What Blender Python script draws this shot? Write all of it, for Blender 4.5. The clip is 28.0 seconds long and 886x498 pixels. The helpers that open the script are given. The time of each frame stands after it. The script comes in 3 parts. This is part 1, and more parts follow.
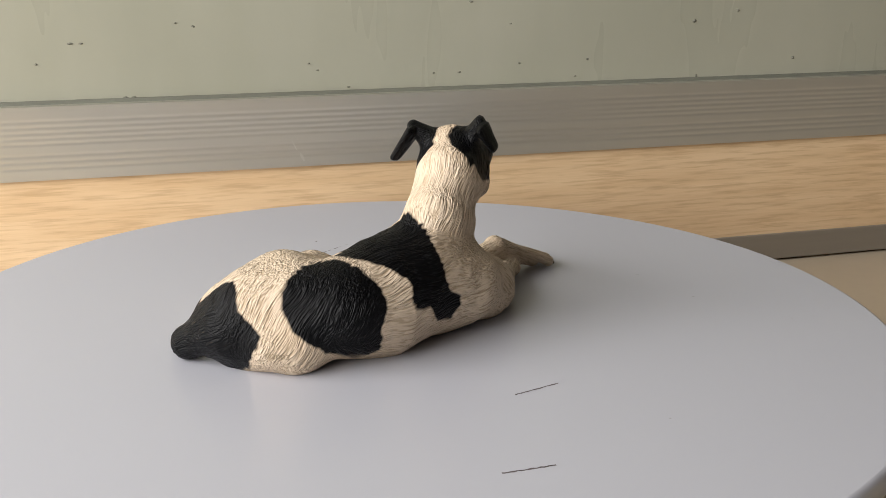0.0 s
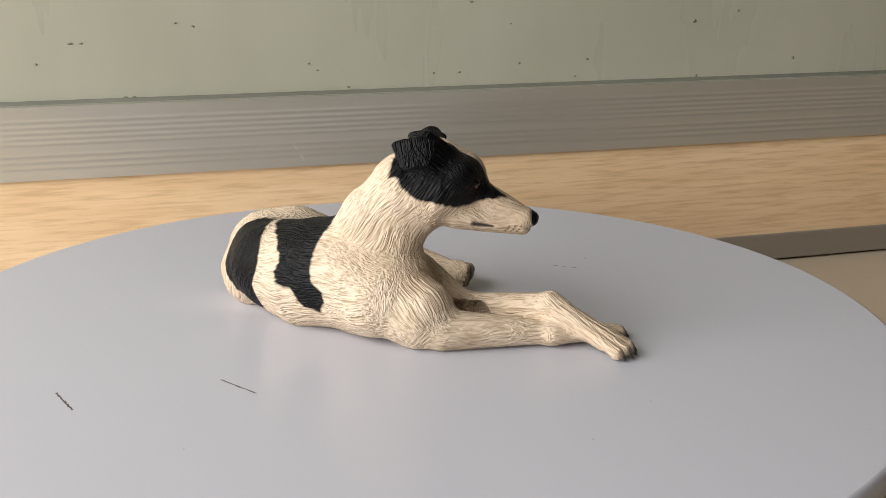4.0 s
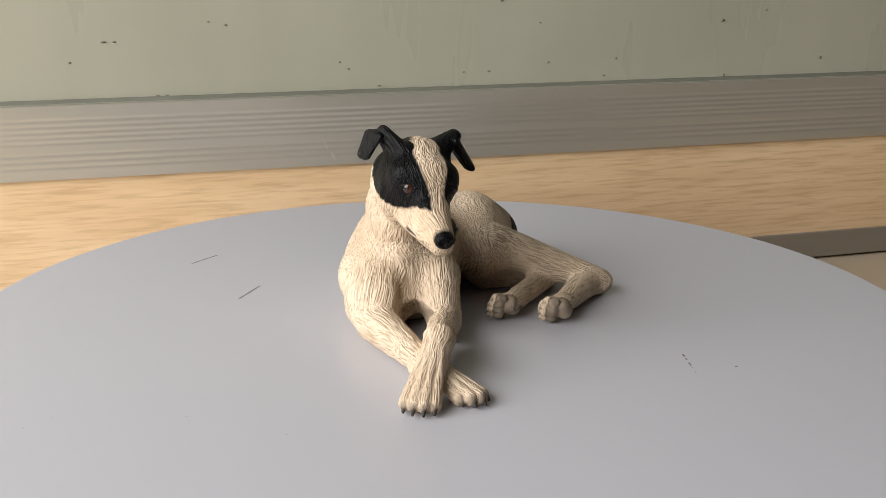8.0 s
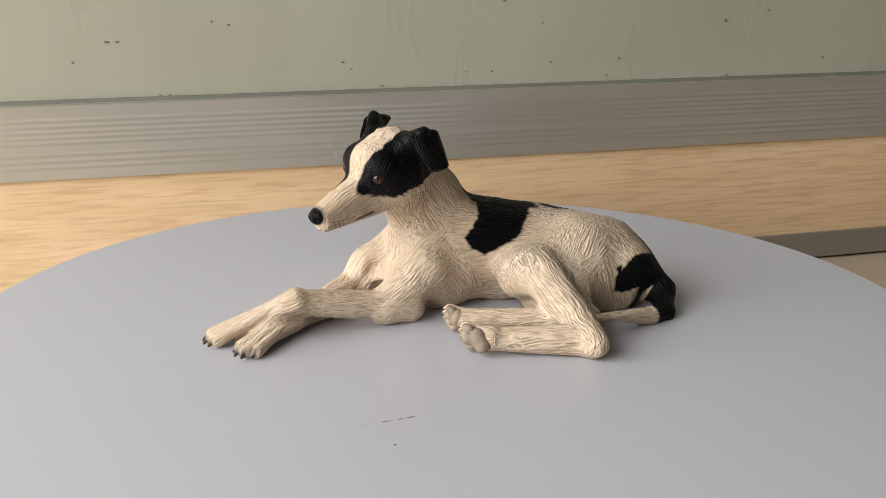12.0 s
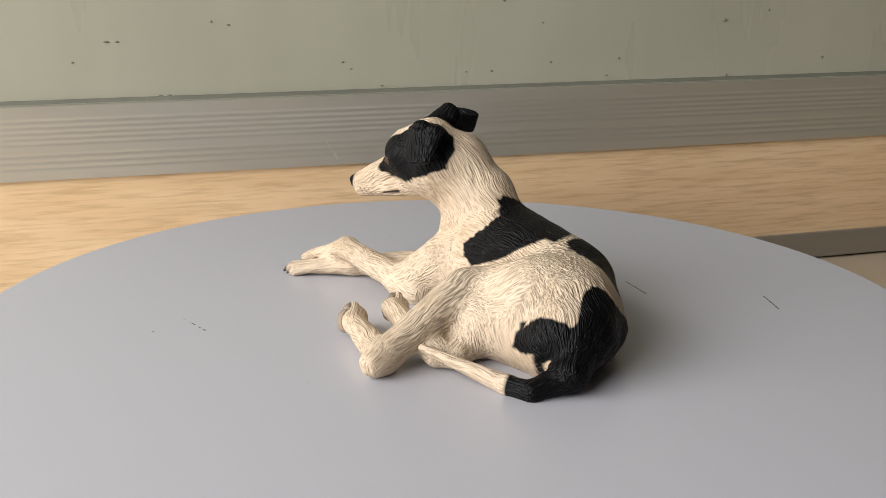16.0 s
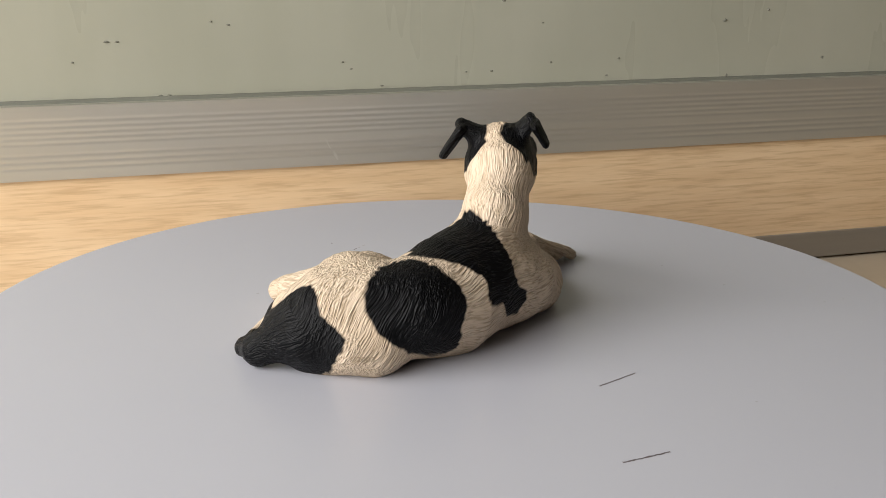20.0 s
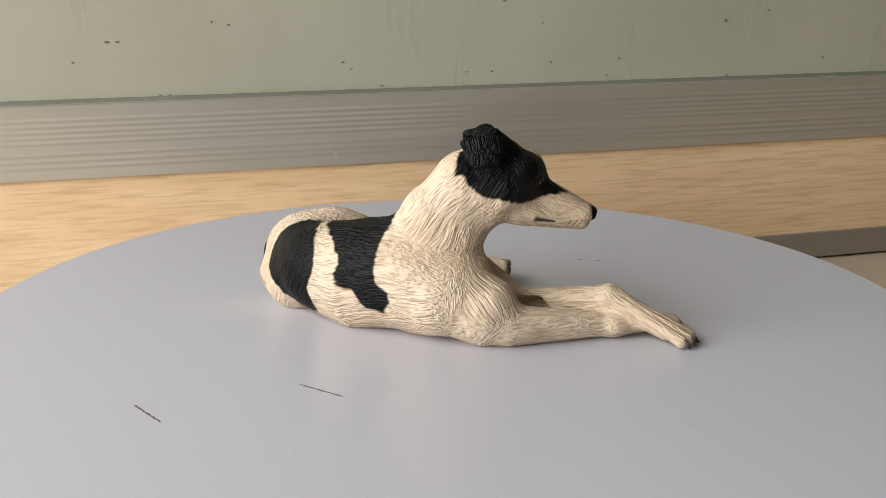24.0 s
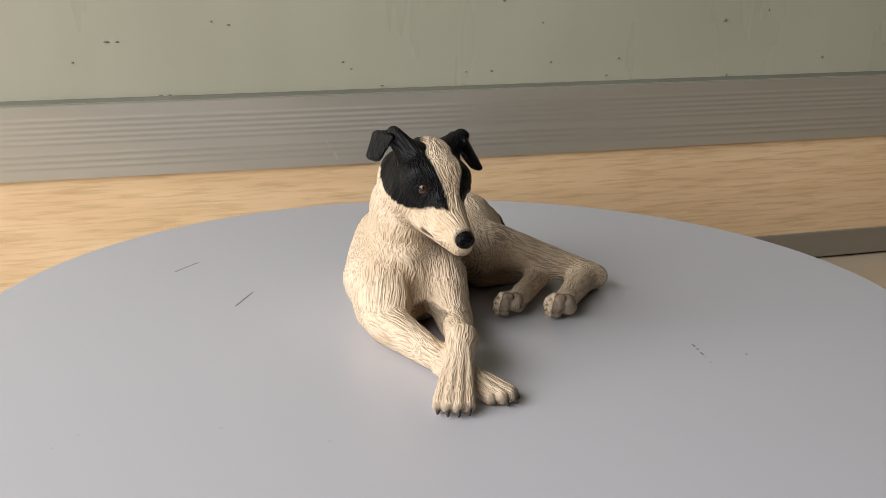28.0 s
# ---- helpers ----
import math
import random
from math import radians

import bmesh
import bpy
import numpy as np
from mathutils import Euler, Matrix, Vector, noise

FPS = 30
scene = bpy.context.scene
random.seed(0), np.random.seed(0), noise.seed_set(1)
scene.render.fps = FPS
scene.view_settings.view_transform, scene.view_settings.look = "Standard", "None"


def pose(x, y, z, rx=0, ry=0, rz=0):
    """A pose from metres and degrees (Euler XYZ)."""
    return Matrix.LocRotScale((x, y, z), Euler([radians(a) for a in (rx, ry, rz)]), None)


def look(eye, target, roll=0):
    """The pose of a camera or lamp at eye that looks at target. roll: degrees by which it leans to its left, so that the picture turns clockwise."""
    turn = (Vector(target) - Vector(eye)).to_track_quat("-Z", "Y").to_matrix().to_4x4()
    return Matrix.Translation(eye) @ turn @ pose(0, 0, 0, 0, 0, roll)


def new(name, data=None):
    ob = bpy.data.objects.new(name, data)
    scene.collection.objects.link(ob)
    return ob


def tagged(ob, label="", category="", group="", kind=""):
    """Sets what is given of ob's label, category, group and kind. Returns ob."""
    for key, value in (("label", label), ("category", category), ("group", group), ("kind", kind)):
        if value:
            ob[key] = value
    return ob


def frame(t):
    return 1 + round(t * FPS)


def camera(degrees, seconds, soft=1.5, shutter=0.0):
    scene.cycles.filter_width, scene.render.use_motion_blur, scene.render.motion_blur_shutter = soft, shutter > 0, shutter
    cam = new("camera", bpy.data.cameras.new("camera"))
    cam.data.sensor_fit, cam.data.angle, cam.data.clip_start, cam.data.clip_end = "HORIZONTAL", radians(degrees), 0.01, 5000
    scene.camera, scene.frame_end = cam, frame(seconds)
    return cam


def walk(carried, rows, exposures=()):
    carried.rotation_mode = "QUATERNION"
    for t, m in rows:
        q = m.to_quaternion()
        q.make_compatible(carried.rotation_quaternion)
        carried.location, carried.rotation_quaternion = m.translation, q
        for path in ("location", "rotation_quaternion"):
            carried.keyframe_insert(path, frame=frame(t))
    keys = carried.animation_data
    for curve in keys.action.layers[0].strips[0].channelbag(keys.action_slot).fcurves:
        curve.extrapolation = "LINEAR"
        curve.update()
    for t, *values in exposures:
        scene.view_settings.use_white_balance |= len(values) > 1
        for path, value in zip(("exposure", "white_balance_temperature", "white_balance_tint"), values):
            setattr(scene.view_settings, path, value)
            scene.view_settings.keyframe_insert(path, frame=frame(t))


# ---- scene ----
cam = camera(46.0, 28.0, soft=0.7)
DISC_Z = 0.8095            # top of the platter: 59.5 mm above the desk
EYE_A, EYE_B = Vector((0.0080, -0.3072, 0.9218)), Vector((-0.0079, -0.3074, 0.9214))
WAY_A, WAY_B = Vector((0.01762, 0.95880, -0.28353)), Vector((0.01783, 0.95872, -0.28378))


def stand(s):
    """The camera's pose, s of the way along its short slide to the left."""
    eye = EYE_A.lerp(EYE_B, s)
    return look(eye, eye + WAY_A.lerp(WAY_B, s), 0.10 + 0.09 * s)


walk(cam, [(0.0, stand(0)), (5.2, stand(0.0)), (5.5, stand(0.04)), (6.0, stand(0.14)), (6.5, stand(0.33)),
           (7.0, stand(0.53)), (7.5, stand(0.70)), (8.0, stand(0.92)), (8.5, stand(0.985)), (9.0, stand(1)), (28.0, stand(1))],
     exposures=[(0.0, 0.08), (1.0, 0.10), (3.0, 0.06), (6.0, -0.03), (8.0, -0.03), (12.0, -0.03), (15.0, -0.10), (17.0, -0.08), (19.0, 0.0), (21.0, 0.0), (24.0, -0.06), (28.0, -0.12)])

X0, X1, Y0, Y1, ZC = -0.82, 2.2, -2.3, 1.2, 2.6     # the room's inner faces
WY0, WY1, WZ0, WZ1 = -1.20, 0.26, 0.80, 1.8         # the window opening in its west wall

# ---- light: daylight from a large window on the left ----
world = bpy.data.worlds.new("world")
scene.world = world
world.use_nodes = True
wn = world.node_tree
sky = wn.nodes.new("ShaderNodeTexSky")
sky.sky_type, sky.sun_disc = "NISHITA", False
sky.sun_elevation, sky.sun_rotation = radians(40), radians(-90)
wn.links.new(sky.outputs[0], wn.nodes["Background"].inputs[0])
wn.nodes["Background"].inputs[1].default_value = 0.08
lamp = bpy.data.lights.new("window_daylight", "AREA")
lamp.shape, lamp.size, lamp.size_y, lamp.energy, lamp.color = "RECTANGLE", 1.1, 0.85, 21.5, (1.0, 0.965, 0.94)
new("window_daylight", lamp).matrix_world = look((X0 + 0.12, -0.48, 1.30), (X0 + 1.02, 0.12, 1.08))


# ---- materials ----
def shader(name, color, rough=0.5, metal=0.0, spec=0.5):
    m = bpy.data.materials.new(name)
    m.use_nodes = True
    b = m.node_tree.nodes["Principled BSDF"]
    b.inputs["Base Color"].default_value = (*color, 1)
    b.inputs["Roughness"].default_value, b.inputs["Metallic"].default_value = rough, metal
    b.inputs["Specular IOR Level"].default_value = spec
    return m, m.node_tree, b


def node(nt, kind, links=(), **values):
    """A node with its properties or input values set and its inputs linked."""
    n = nt.nodes.new(kind)
    for key, v in values.items():
        if key in n.inputs:
            n.inputs[key].default_value = v
        else:
            setattr(n, key, v)
    for key, out in links:
        nt.links.new(out, n.inputs[key])
    return n


def place(nt, scale=(1, 1, 1)):
    """Object-space position, scaled axis by axis."""
    co = node(nt, "ShaderNodeTexCoord")
    return node(nt, "ShaderNodeMapping", [("Vector", co.outputs["Object"])], Scale=scale).outputs[0]


def ramp(nt, source, stops):
    r = node(nt, "ShaderNodeValToRGB", [("Fac", source)])
    e = r.color_ramp.elements
    while len(e) < len(stops):
        e.new(0.5)
    for el, (at, c) in zip(e, stops):
        el.position, el.color = at, (*c, 1)
    return r.outputs[0]


def mixed(nt, fac, a, b, blend="MIX"):
    m = nt.nodes.new("ShaderNodeMix")
    m.data_type, m.blend_type = "RGBA", blend
    for slot, v in ((0, fac), (6, a), (7, b)):
        if isinstance(v, (int, float)):
            m.inputs[slot].default_value = v
        elif isinstance(v, tuple):
            m.inputs[slot].default_value = (*v, 1)
        else:
            nt.links.new(v, m.inputs[slot])
    return m.outputs[2]


def bump(nt, b, height, strength, distance):
    n = node(nt, "ShaderNodeBump", [("Height", height)], Strength=strength, Distance=distance)
    nt.links.new(n.outputs[0], b.inputs["Normal"])


def surface(name, color, vary, scale, rough=0.5, metal=0.0, grain=0.0, spec=0.5, stretch=(1, 1, 1), wear=0.15):
    """A plain coloured surface with broad and fine variation and a fine relief."""
    m, nt, b = shader(name, color, rough, metal, spec)
    big = node(nt, "ShaderNodeTexNoise", [("Vector", place(nt, stretch))], Scale=scale, Detail=4.0)
    fine = node(nt, "ShaderNodeTexNoise", [("Vector", place(nt, stretch))], Scale=scale * 14, Detail=3.0)
    lo, hi = tuple(c * (1 - vary) for c in color), tuple(min(1, c * (1 + vary)) for c in color)
    col = ramp(nt, big.outputs[0], [(0.3, lo), (0.7, hi)])
    col = mixed(nt, 0.25, col, ramp(nt, fine.outputs[0], [(0.35, lo), (0.65, hi)]))
    nt.links.new(col, b.inputs["Base Color"])
    r = node(nt, "ShaderNodeMapRange", [("Value", big.outputs[0])])
    r.inputs[3].default_value, r.inputs[4].default_value = rough * (1 - wear), min(1, rough * (1 + wear))
    nt.links.new(r.outputs[0], b.inputs["Roughness"])
    if grain:
        bump(nt, b, fine.outputs[0], grain, 0.0005)
    return m


M_PLATTER = surface("white_platter", (0.48, 0.487, 0.53), 0.006, 5, rough=0.30, wear=0.01)
M_BASE = surface("white_plastic", (0.7, 0.7, 0.7), 0.03, 12, rough=0.4)
M_INK = surface("black_ink", (0.10, 0.08, 0.08), 0.3, 400, rough=0.6)
M_FAINT = surface("faint_graphite", (0.42, 0.42, 0.43), 0.2, 400, rough=0.6)
M_DESK = surface("beige_desk", (0.50, 0.42, 0.31), 0.05, 7, rough=0.42, grain=0.05)
M_WALL = surface("painted_wall", (0.26, 0.22, 0.175), 0.03, 3, rough=0.8, grain=0.1)
M_CEIL = surface("ceiling_paint", (0.42, 0.41, 0.39), 0.03, 3, rough=0.85)
M_FLOOR = surface("grey_floor", (0.30, 0.29, 0.27), 0.1, 4, rough=0.5)
M_ALU = surface("brushed_aluminium", (0.63, 0.605, 0.53), 0.03, 30, rough=0.34, metal=0.7, stretch=(0.03, 1, 1))
M_LOW_RAIL = surface("dull_bronze_rail", (0.34, 0.31, 0.265), 0.05, 30, rough=0.45, metal=0.5, stretch=(0.03, 1, 1))
# paler aluminium, colour standing in for faint reflections on the rail
M_REFLECTION = surface("reflection_aluminium", (0.66, 0.64, 0.57), 0.1, 200, rough=0.40, metal=0.6)
M_FRAME = surface("window_frame_paint", (0.75, 0.75, 0.74), 0.03, 5, rough=0.4)
M_GASKET = surface("dark_gasket", (0.17, 0.175, 0.14), 0.1, 20, rough=0.6)
M_SPECK = surface("dried_dirt", (0.19, 0.19, 0.15), 0.3, 300, rough=0.8)


def glass_board():
    m, nt, b = shader("frosted_green_glass", (0.36, 0.38, 0.30), 0.32)
    n = node(nt, "ShaderNodeTexNoise", [("Vector", place(nt))], Scale=9.0, Detail=5.0)
    s = node(nt, "ShaderNodeTexNoise", [("Vector", place(nt, (1, 1, 0.15)))], Scale=40.0, Detail=3.0)
    col = ramp(nt, n.outputs[0], [(0.3, (0.365, 0.365, 0.285)), (0.7, (0.415, 0.41, 0.325))])
    col = mixed(nt, 0.12, col, ramp(nt, s.outputs[0], [(0.45, (0.36, 0.36, 0.285)), (0.7, (0.48, 0.475, 0.40))]))
    nt.links.new(col, b.inputs["Base Color"])
    r = node(nt, "ShaderNodeMapRange", [("Value", s.outputs[0])])
    r.inputs[3].default_value, r.inputs[4].default_value = 0.22, 0.36
    nt.links.new(r.outputs[0], b.inputs["Roughness"])
    return m


def wood_laminate():
    """Pale oak-look laminate with short dark pores along its length."""
    m, nt, b = shader("oak_laminate", (0.6, 0.42, 0.25), 0.45)
    broad = node(nt, "ShaderNodeTexNoise", [("Vector", place(nt, (3, 3, 45)))], Scale=3.0, Detail=4.0)
    streak = node(nt, "ShaderNodeTexNoise", [("Vector", place(nt, (20, 20, 330)))], Scale=1.6, Detail=3.0, Roughness=0.6)
    fine = node(nt, "ShaderNodeTexNoise", [("Vector", place(nt, (60, 60, 1500)))], Scale=1.0, Detail=2.0)
    col = ramp(nt, broad.outputs[0], [(0.3, (0.74, 0.52, 0.295)), (0.7, (0.85, 0.64, 0.40))])
    col = mixed(nt, ramp(nt, streak.outputs[0], [(0.48, (0, 0, 0)), (0.66, (0.55, 0.55, 0.55))]), col, (0.50, 0.31, 0.15))
    col = mixed(nt, 0.15, col, ramp(nt, fine.outputs[0], [(0.35, (0.57, 0.38, 0.205)), (0.65, (0.82, 0.60, 0.37))]))
    nt.links.new(col, b.inputs["Base Color"])
    bump(nt, b, streak.outputs[0], 0.08, 0.0004)
    return m


M_GLASS, M_WOOD = glass_board(), wood_laminate()


def painted_resin():
    """Hand-painted resin: cream with a brown wash in the hair grooves, black patches, grey-brown pads and dark claws."""
    m, nt, b = shader("painted_resin", (0.7, 0.6, 0.45), 0.5, spec=0.3)

    def field(name):
        return node(nt, "ShaderNodeAttribute", attribute_name=name).outputs["Fac"]
    black, pad, claw = field("black"), field("pad"), field("claw")

    def strands(name, scale, detail):
        at = node(nt, "ShaderNodeAttribute", attribute_name=name)
        return node(nt, "ShaderNodeTexNoise", [("Vector", at.outputs["Vector"])], Scale=scale, Detail=detail, Roughness=0.55).outputs[0]
    mix = node(nt, "ShaderNodeMix", [(0, field("strand_blend")), (2, strands("strand_a", 20.0, 1.0)), (3, strands("strand_b", 20.0, 1.0))])
    hair = mix.outputs[0]
    tone = node(nt, "ShaderNodeTexNoise", [("Vector", place(nt))], Scale=55.0, Detail=4.0)
    mott = node(nt, "ShaderNodeTexNoise", [("Vector", place(nt))], Scale=160.0, Detail=4.0)
    cream = ramp(nt, tone.outputs[0], [(0.32, (0.56, 0.435, 0.305)), (0.68, (0.72, 0.595, 0.455))])
    stain = ramp(nt, tone.outputs[0], [(0.55, (0, 0, 0)), (0.75, (0.28, 0.28, 0.28))])
    cream = mixed(nt, stain, cream, (0.55, 0.42, 0.26))
    spots = ramp(nt, mott.outputs[0], [(0.64, (0, 0, 0)), (0.78, (0.3, 0.3, 0.3))])
    cream = mixed(nt, spots, cream, (0.40, 0.36, 0.30))
    wash = ramp(nt, hair, [(0.36, (0.74, 0.74, 0.74)), (0.52, (0.0, 0.0, 0.0))])
    thick = node(nt, "ShaderNodeTexNoise", [("Vector", place(nt))], Scale=26.0, Detail=3.0)
    wash = mixed(nt, ramp(nt, thick.outputs[0], [(0.30, (0.45, 0.45, 0.45)), (0.62, (0, 0, 0))]), wash, (0, 0, 0))
    cream = mixed(nt, wash, cream, (0.33, 0.235, 0.135))
    grime = node(nt, "ShaderNodeMath", [(0, ramp(nt, hair, [(0.42, (1, 1, 1)), (0.58, (0, 0, 0))])), (1, field("grey"))], operation="MULTIPLY")
    cream = mixed(nt, grime.outputs[0], cream, (0.25, 0.205, 0.155))
    coal = ramp(nt, hair, [(0.38, (0.002, 0.002, 0.0025)), (0.58, (0.0032, 0.0033, 0.0038)), (0.75, (0.016, 0.0165, 0.018))])
    edge = node(nt, "ShaderNodeMath", [(0, black)], operation="MULTIPLY_ADD")
    edge.inputs[1].default_value, edge.inputs[2].default_value = 14.0, 0.5
    edge.use_clamp = True
    col = mixed(nt, edge.outputs[0], cream, coal)
    col = mixed(nt, pad, col, ramp(nt, mott.outputs[0], [(0.3, (0.14, 0.108, 0.08)), (0.7, (0.36, 0.285, 0.21))]))
    rim = ramp(nt, pad, [(0.05, (0, 0, 0)), (0.35, (0.85, 0.85, 0.85)), (0.85, (0, 0, 0))])
    col = mixed(nt, rim, col, (0.05, 0.036, 0.026))
    col = mixed(nt, claw, col, (0.035, 0.028, 0.023))
    nt.links.new(col, b.inputs["Base Color"])
    r = node(nt, "ShaderNodeMapRange", [("Value", edge.outputs[0])])
    r.inputs[3].default_value, r.inputs[4].default_value = 0.6, 0.42
    nt.links.new(r.outputs[0], b.inputs["Roughness"])
    gloss = node(nt, "ShaderNodeMapRange", [("Value", edge.outputs[0])])
    gloss.inputs[3].default_value, gloss.inputs[4].default_value = 0.3, 0.12
    nt.links.new(gloss.outputs[0], b.inputs["Specular IOR Level"])
    calm = node(nt, "ShaderNodeMath", [(0, pad), (1, claw)], operation="ADD")
    calm.use_clamp = True
    flat = node(nt, "ShaderNodeMix", [(0, calm.outputs[0]), (2, hair), (3, mott.outputs[0])])
    bump(nt, b, flat.outputs[0], 1.0, 0.0007)
    return m


M_RESIN = painted_resin()
M_STAMP = surface("stamped_wash", (0.33, 0.25, 0.16), 0.2, 300, rough=0.7)
M_EYE, _, _ = shader("glossy_brown_eye", (0.055, 0.018, 0.009), 0.12)
M_EYE_BLACK, _, _ = shader("glossy_black_pupil", (0.004, 0.004, 0.004), 0.06)


# ---- mesh helpers ----
def part(name, bm, material, parent=None, label=""):
    me = bpy.data.meshes.new(name)
    bm.to_mesh(me)
    bm.free()
    me.materials.append(material)
    ob = new(name, me)
    if parent:
        ob.parent = parent
    return tagged(ob, label)


def block(x0, x1, y0, y1, z0, z1, bevel=0.0):
    bm = bmesh.new()
    bmesh.ops.create_cube(bm, size=1.0, matrix=Matrix.Translation(((x0 + x1) / 2, (y0 + y1) / 2, (z0 + z1) / 2)) @ Matrix.Diagonal((x1 - x0, y1 - y0, z1 - z0, 1)))
    if bevel:
        bmesh.ops.bevel(bm, geom=bm.edges[:], offset=bevel, segments=2, affect="EDGES", profile=0.5)
    return bm


def lathe(profile, n=96):
    """A turned solid from (radius, height) pairs, bottom to top, closed at both ends."""
    bm = bmesh.new()
    rings = [[bm.verts.new((r * math.cos(2 * math.pi * i / n), r * math.sin(2 * math.pi * i / n), z)) for i in range(n)] for r, z in profile]
    for a, b in zip(rings, rings[1:]):
        for i in range(n):
            f = bm.faces.new((a[i], a[(i + 1) % n], b[(i + 1) % n], b[i]))
            f.smooth = True
    bm.faces.new(rings[0][::-1])
    bm.faces.new(rings[-1])
    return bm


def extrude_x(profile, x0, x1):
    """A bar along x from a closed (y, z) outline."""
    bm = bmesh.new()
    a = [bm.verts.new((x0, y, z)) for y, z in profile]
    b = [bm.verts.new((x1, y, z)) for y, z in profile]
    n = len(profile)
    for i in range(n):
        bm.faces.new((a[i], a[(i + 1) % n], b[(i + 1) % n], b[i]))
    bm.faces.new(a[::-1])
    bm.faces.new(b)
    bmesh.ops.recalc_face_normals(bm, faces=bm.faces[:])
    return bm


def empty(name, m, label, category, kind="", group=""):
    ob = new(name)
    ob.matrix_basis = m
    return tagged(ob, label, category, group, kind)


# ---- the room, closed around the desk ----
def setting(name, bm, material, label):
    return tagged(part(name, bm, material), label, name.split("_")[0], kind="structure")


setting("floor", block(X0 - 0.1, X1 + 0.1, Y0 - 0.1, Y1 + 0.1, -0.1, 0), M_FLOOR, "grey floor under the desk")
setting("ceiling", block(X0 - 0.1, X1 + 0.1, Y0 - 0.1, Y1 + 0.1, ZC, ZC + 0.1), M_CEIL, "plain off-white painted ceiling")
setting("wall_north", block(X0, X1, Y1, Y1 + 0.1, 0, ZC), M_WALL, "plain greige painted wall")
setting("wall_south", block(X0, X1, Y0 - 0.1, Y0, 0, ZC), M_WALL, "plain greige painted wall")
setting("wall_east", block(X1, X1 + 0.1, Y0 - 0.1, Y1 + 0.1, 0, ZC), M_WALL, "plain greige painted wall")
bm = block(X0 - 0.1, X0, Y0 - 0.1, Y1 + 0.1, 0, WZ0)
for box in ((Y0 - 0.1, Y1 + 0.1, WZ1, ZC), (Y0 - 0.1, WY0, WZ0, WZ1), (WY1, Y1 + 0.1, WZ0, WZ1)):
    bmesh.ops.create_cube(bm, size=1.0, matrix=Matrix.Translation((X0 - 0.05, (box[0] + box[1]) / 2, (box[2] + box[3]) / 2))
                          @ Matrix.Diagonal((0.1, box[1] - box[0], box[3] - box[2], 1)))
setting("wall_west", bm, M_WALL, "greige wall with a wide window opening")
win = empty("window_1", pose(X0 - 0.05, 0, 0), "wide white-framed window letting in daylight", "window", "structure")
for box in ((WY0, WY1, WZ0, WZ0 + 0.05), (WY0, WY1, WZ1 - 0.05, WZ1), (WY0, WY0 + 0.05, WZ0 + 0.05, WZ1 - 0.05), (WY1 - 0.05, WY1, WZ0 + 0.05, WZ1 - 0.05)):
    part("window_frame", block(-0.03, 0.03, *box, bevel=0.004), M_FRAME, win)

# ---- desk ----
desk = empty("desk", pose(0.35, -0.15, 0), "beige laminate desk against a low partition", "desk")
part("desktop", block(-1.165, 1.2, -0.5, 0.62, 0.722, 0.75, bevel=0.003), M_DESK, desk)
for sx_ in (-1.12, 1.12):
    for sy_ in (-0.44, 0.1):
        part("leg", block(sx_ - 0.025, sx_ + 0.025, sy_ - 0.025, sy_ + 0.025, 0, 0.722, bevel=0.003), M_ALU, desk)

# ---- office partition behind the platter: glass above, ribbed rail, laminate, lower rail ----
PART = pose(0, 0.19565, DISC_Z, 0, 0, math.degrees(0.2594))
partition = empty("partition", PART, "desk partition of green frosted glass, ribbed aluminium and oak laminate", "partition")
XL, XR = -0.70, 0.75
Z_GLASS, Z_RAIL, Z_WOOD, Z_DESK = 0.0421, 0.0093, -0.0438, -0.0595


def ribbed_rail():
    """The wide rail: shallow grooves in two groups across its face."""
    h = Z_GLASS - Z_RAIL
    y = -0.002
    prof = [(0.03, Z_GLASS), (y, Z_GLASS)]
    for f in (0.197, 0.276, 0.352, 0.426, 0.50, 0.66, 0.745, 0.83):
        z = Z_GLASS - f * h
        prof += [(y, z + 0.0011), (y + 0.00013, z + 0.0002), (y + 0.00013, z - 0.0002), (y, z - 0.0011)]
    prof += [(y, Z_RAIL), (0.03, Z_RAIL)]
    return extrude_x(prof, XL, XR)


rail = part("ribbed_rail", ribbed_rail(), M_ALU, partition, "ribbed brushed-aluminium rail")
part("laminate_panel", block(XL, XR, 0.0, 0.028, Z_WOOD, Z_RAIL), M_WOOD, partition, "pale oak laminate strip")
part("lower_rail", block(XL, XR, -0.002, 0.03, Z_DESK + 0.0013, Z_WOOD, bevel=0.0004), M_LOW_RAIL, partition, "dull dark aluminium lower rail")
part("gasket", block(XL, XR, 0.004, 0.02, Z_GLASS, Z_GLASS + 0.0016), M_GASKET, partition)
pane = part("glass_panel", block(XL, XR, 0.006, 0.016, Z_GLASS + 0.0016, 0.42), M_GLASS, partition, "frosted green glass with dirt specks")
part("top_rail", block(XL, XR, -0.002, 0.03, 0.42, 0.45, bevel=0.002), M_ALU, partition)
part("lower_panel", block(XL, XR, 0.002, 0.028, -DISC_Z, Z_DESK - 0.03), M_WOOD, partition)


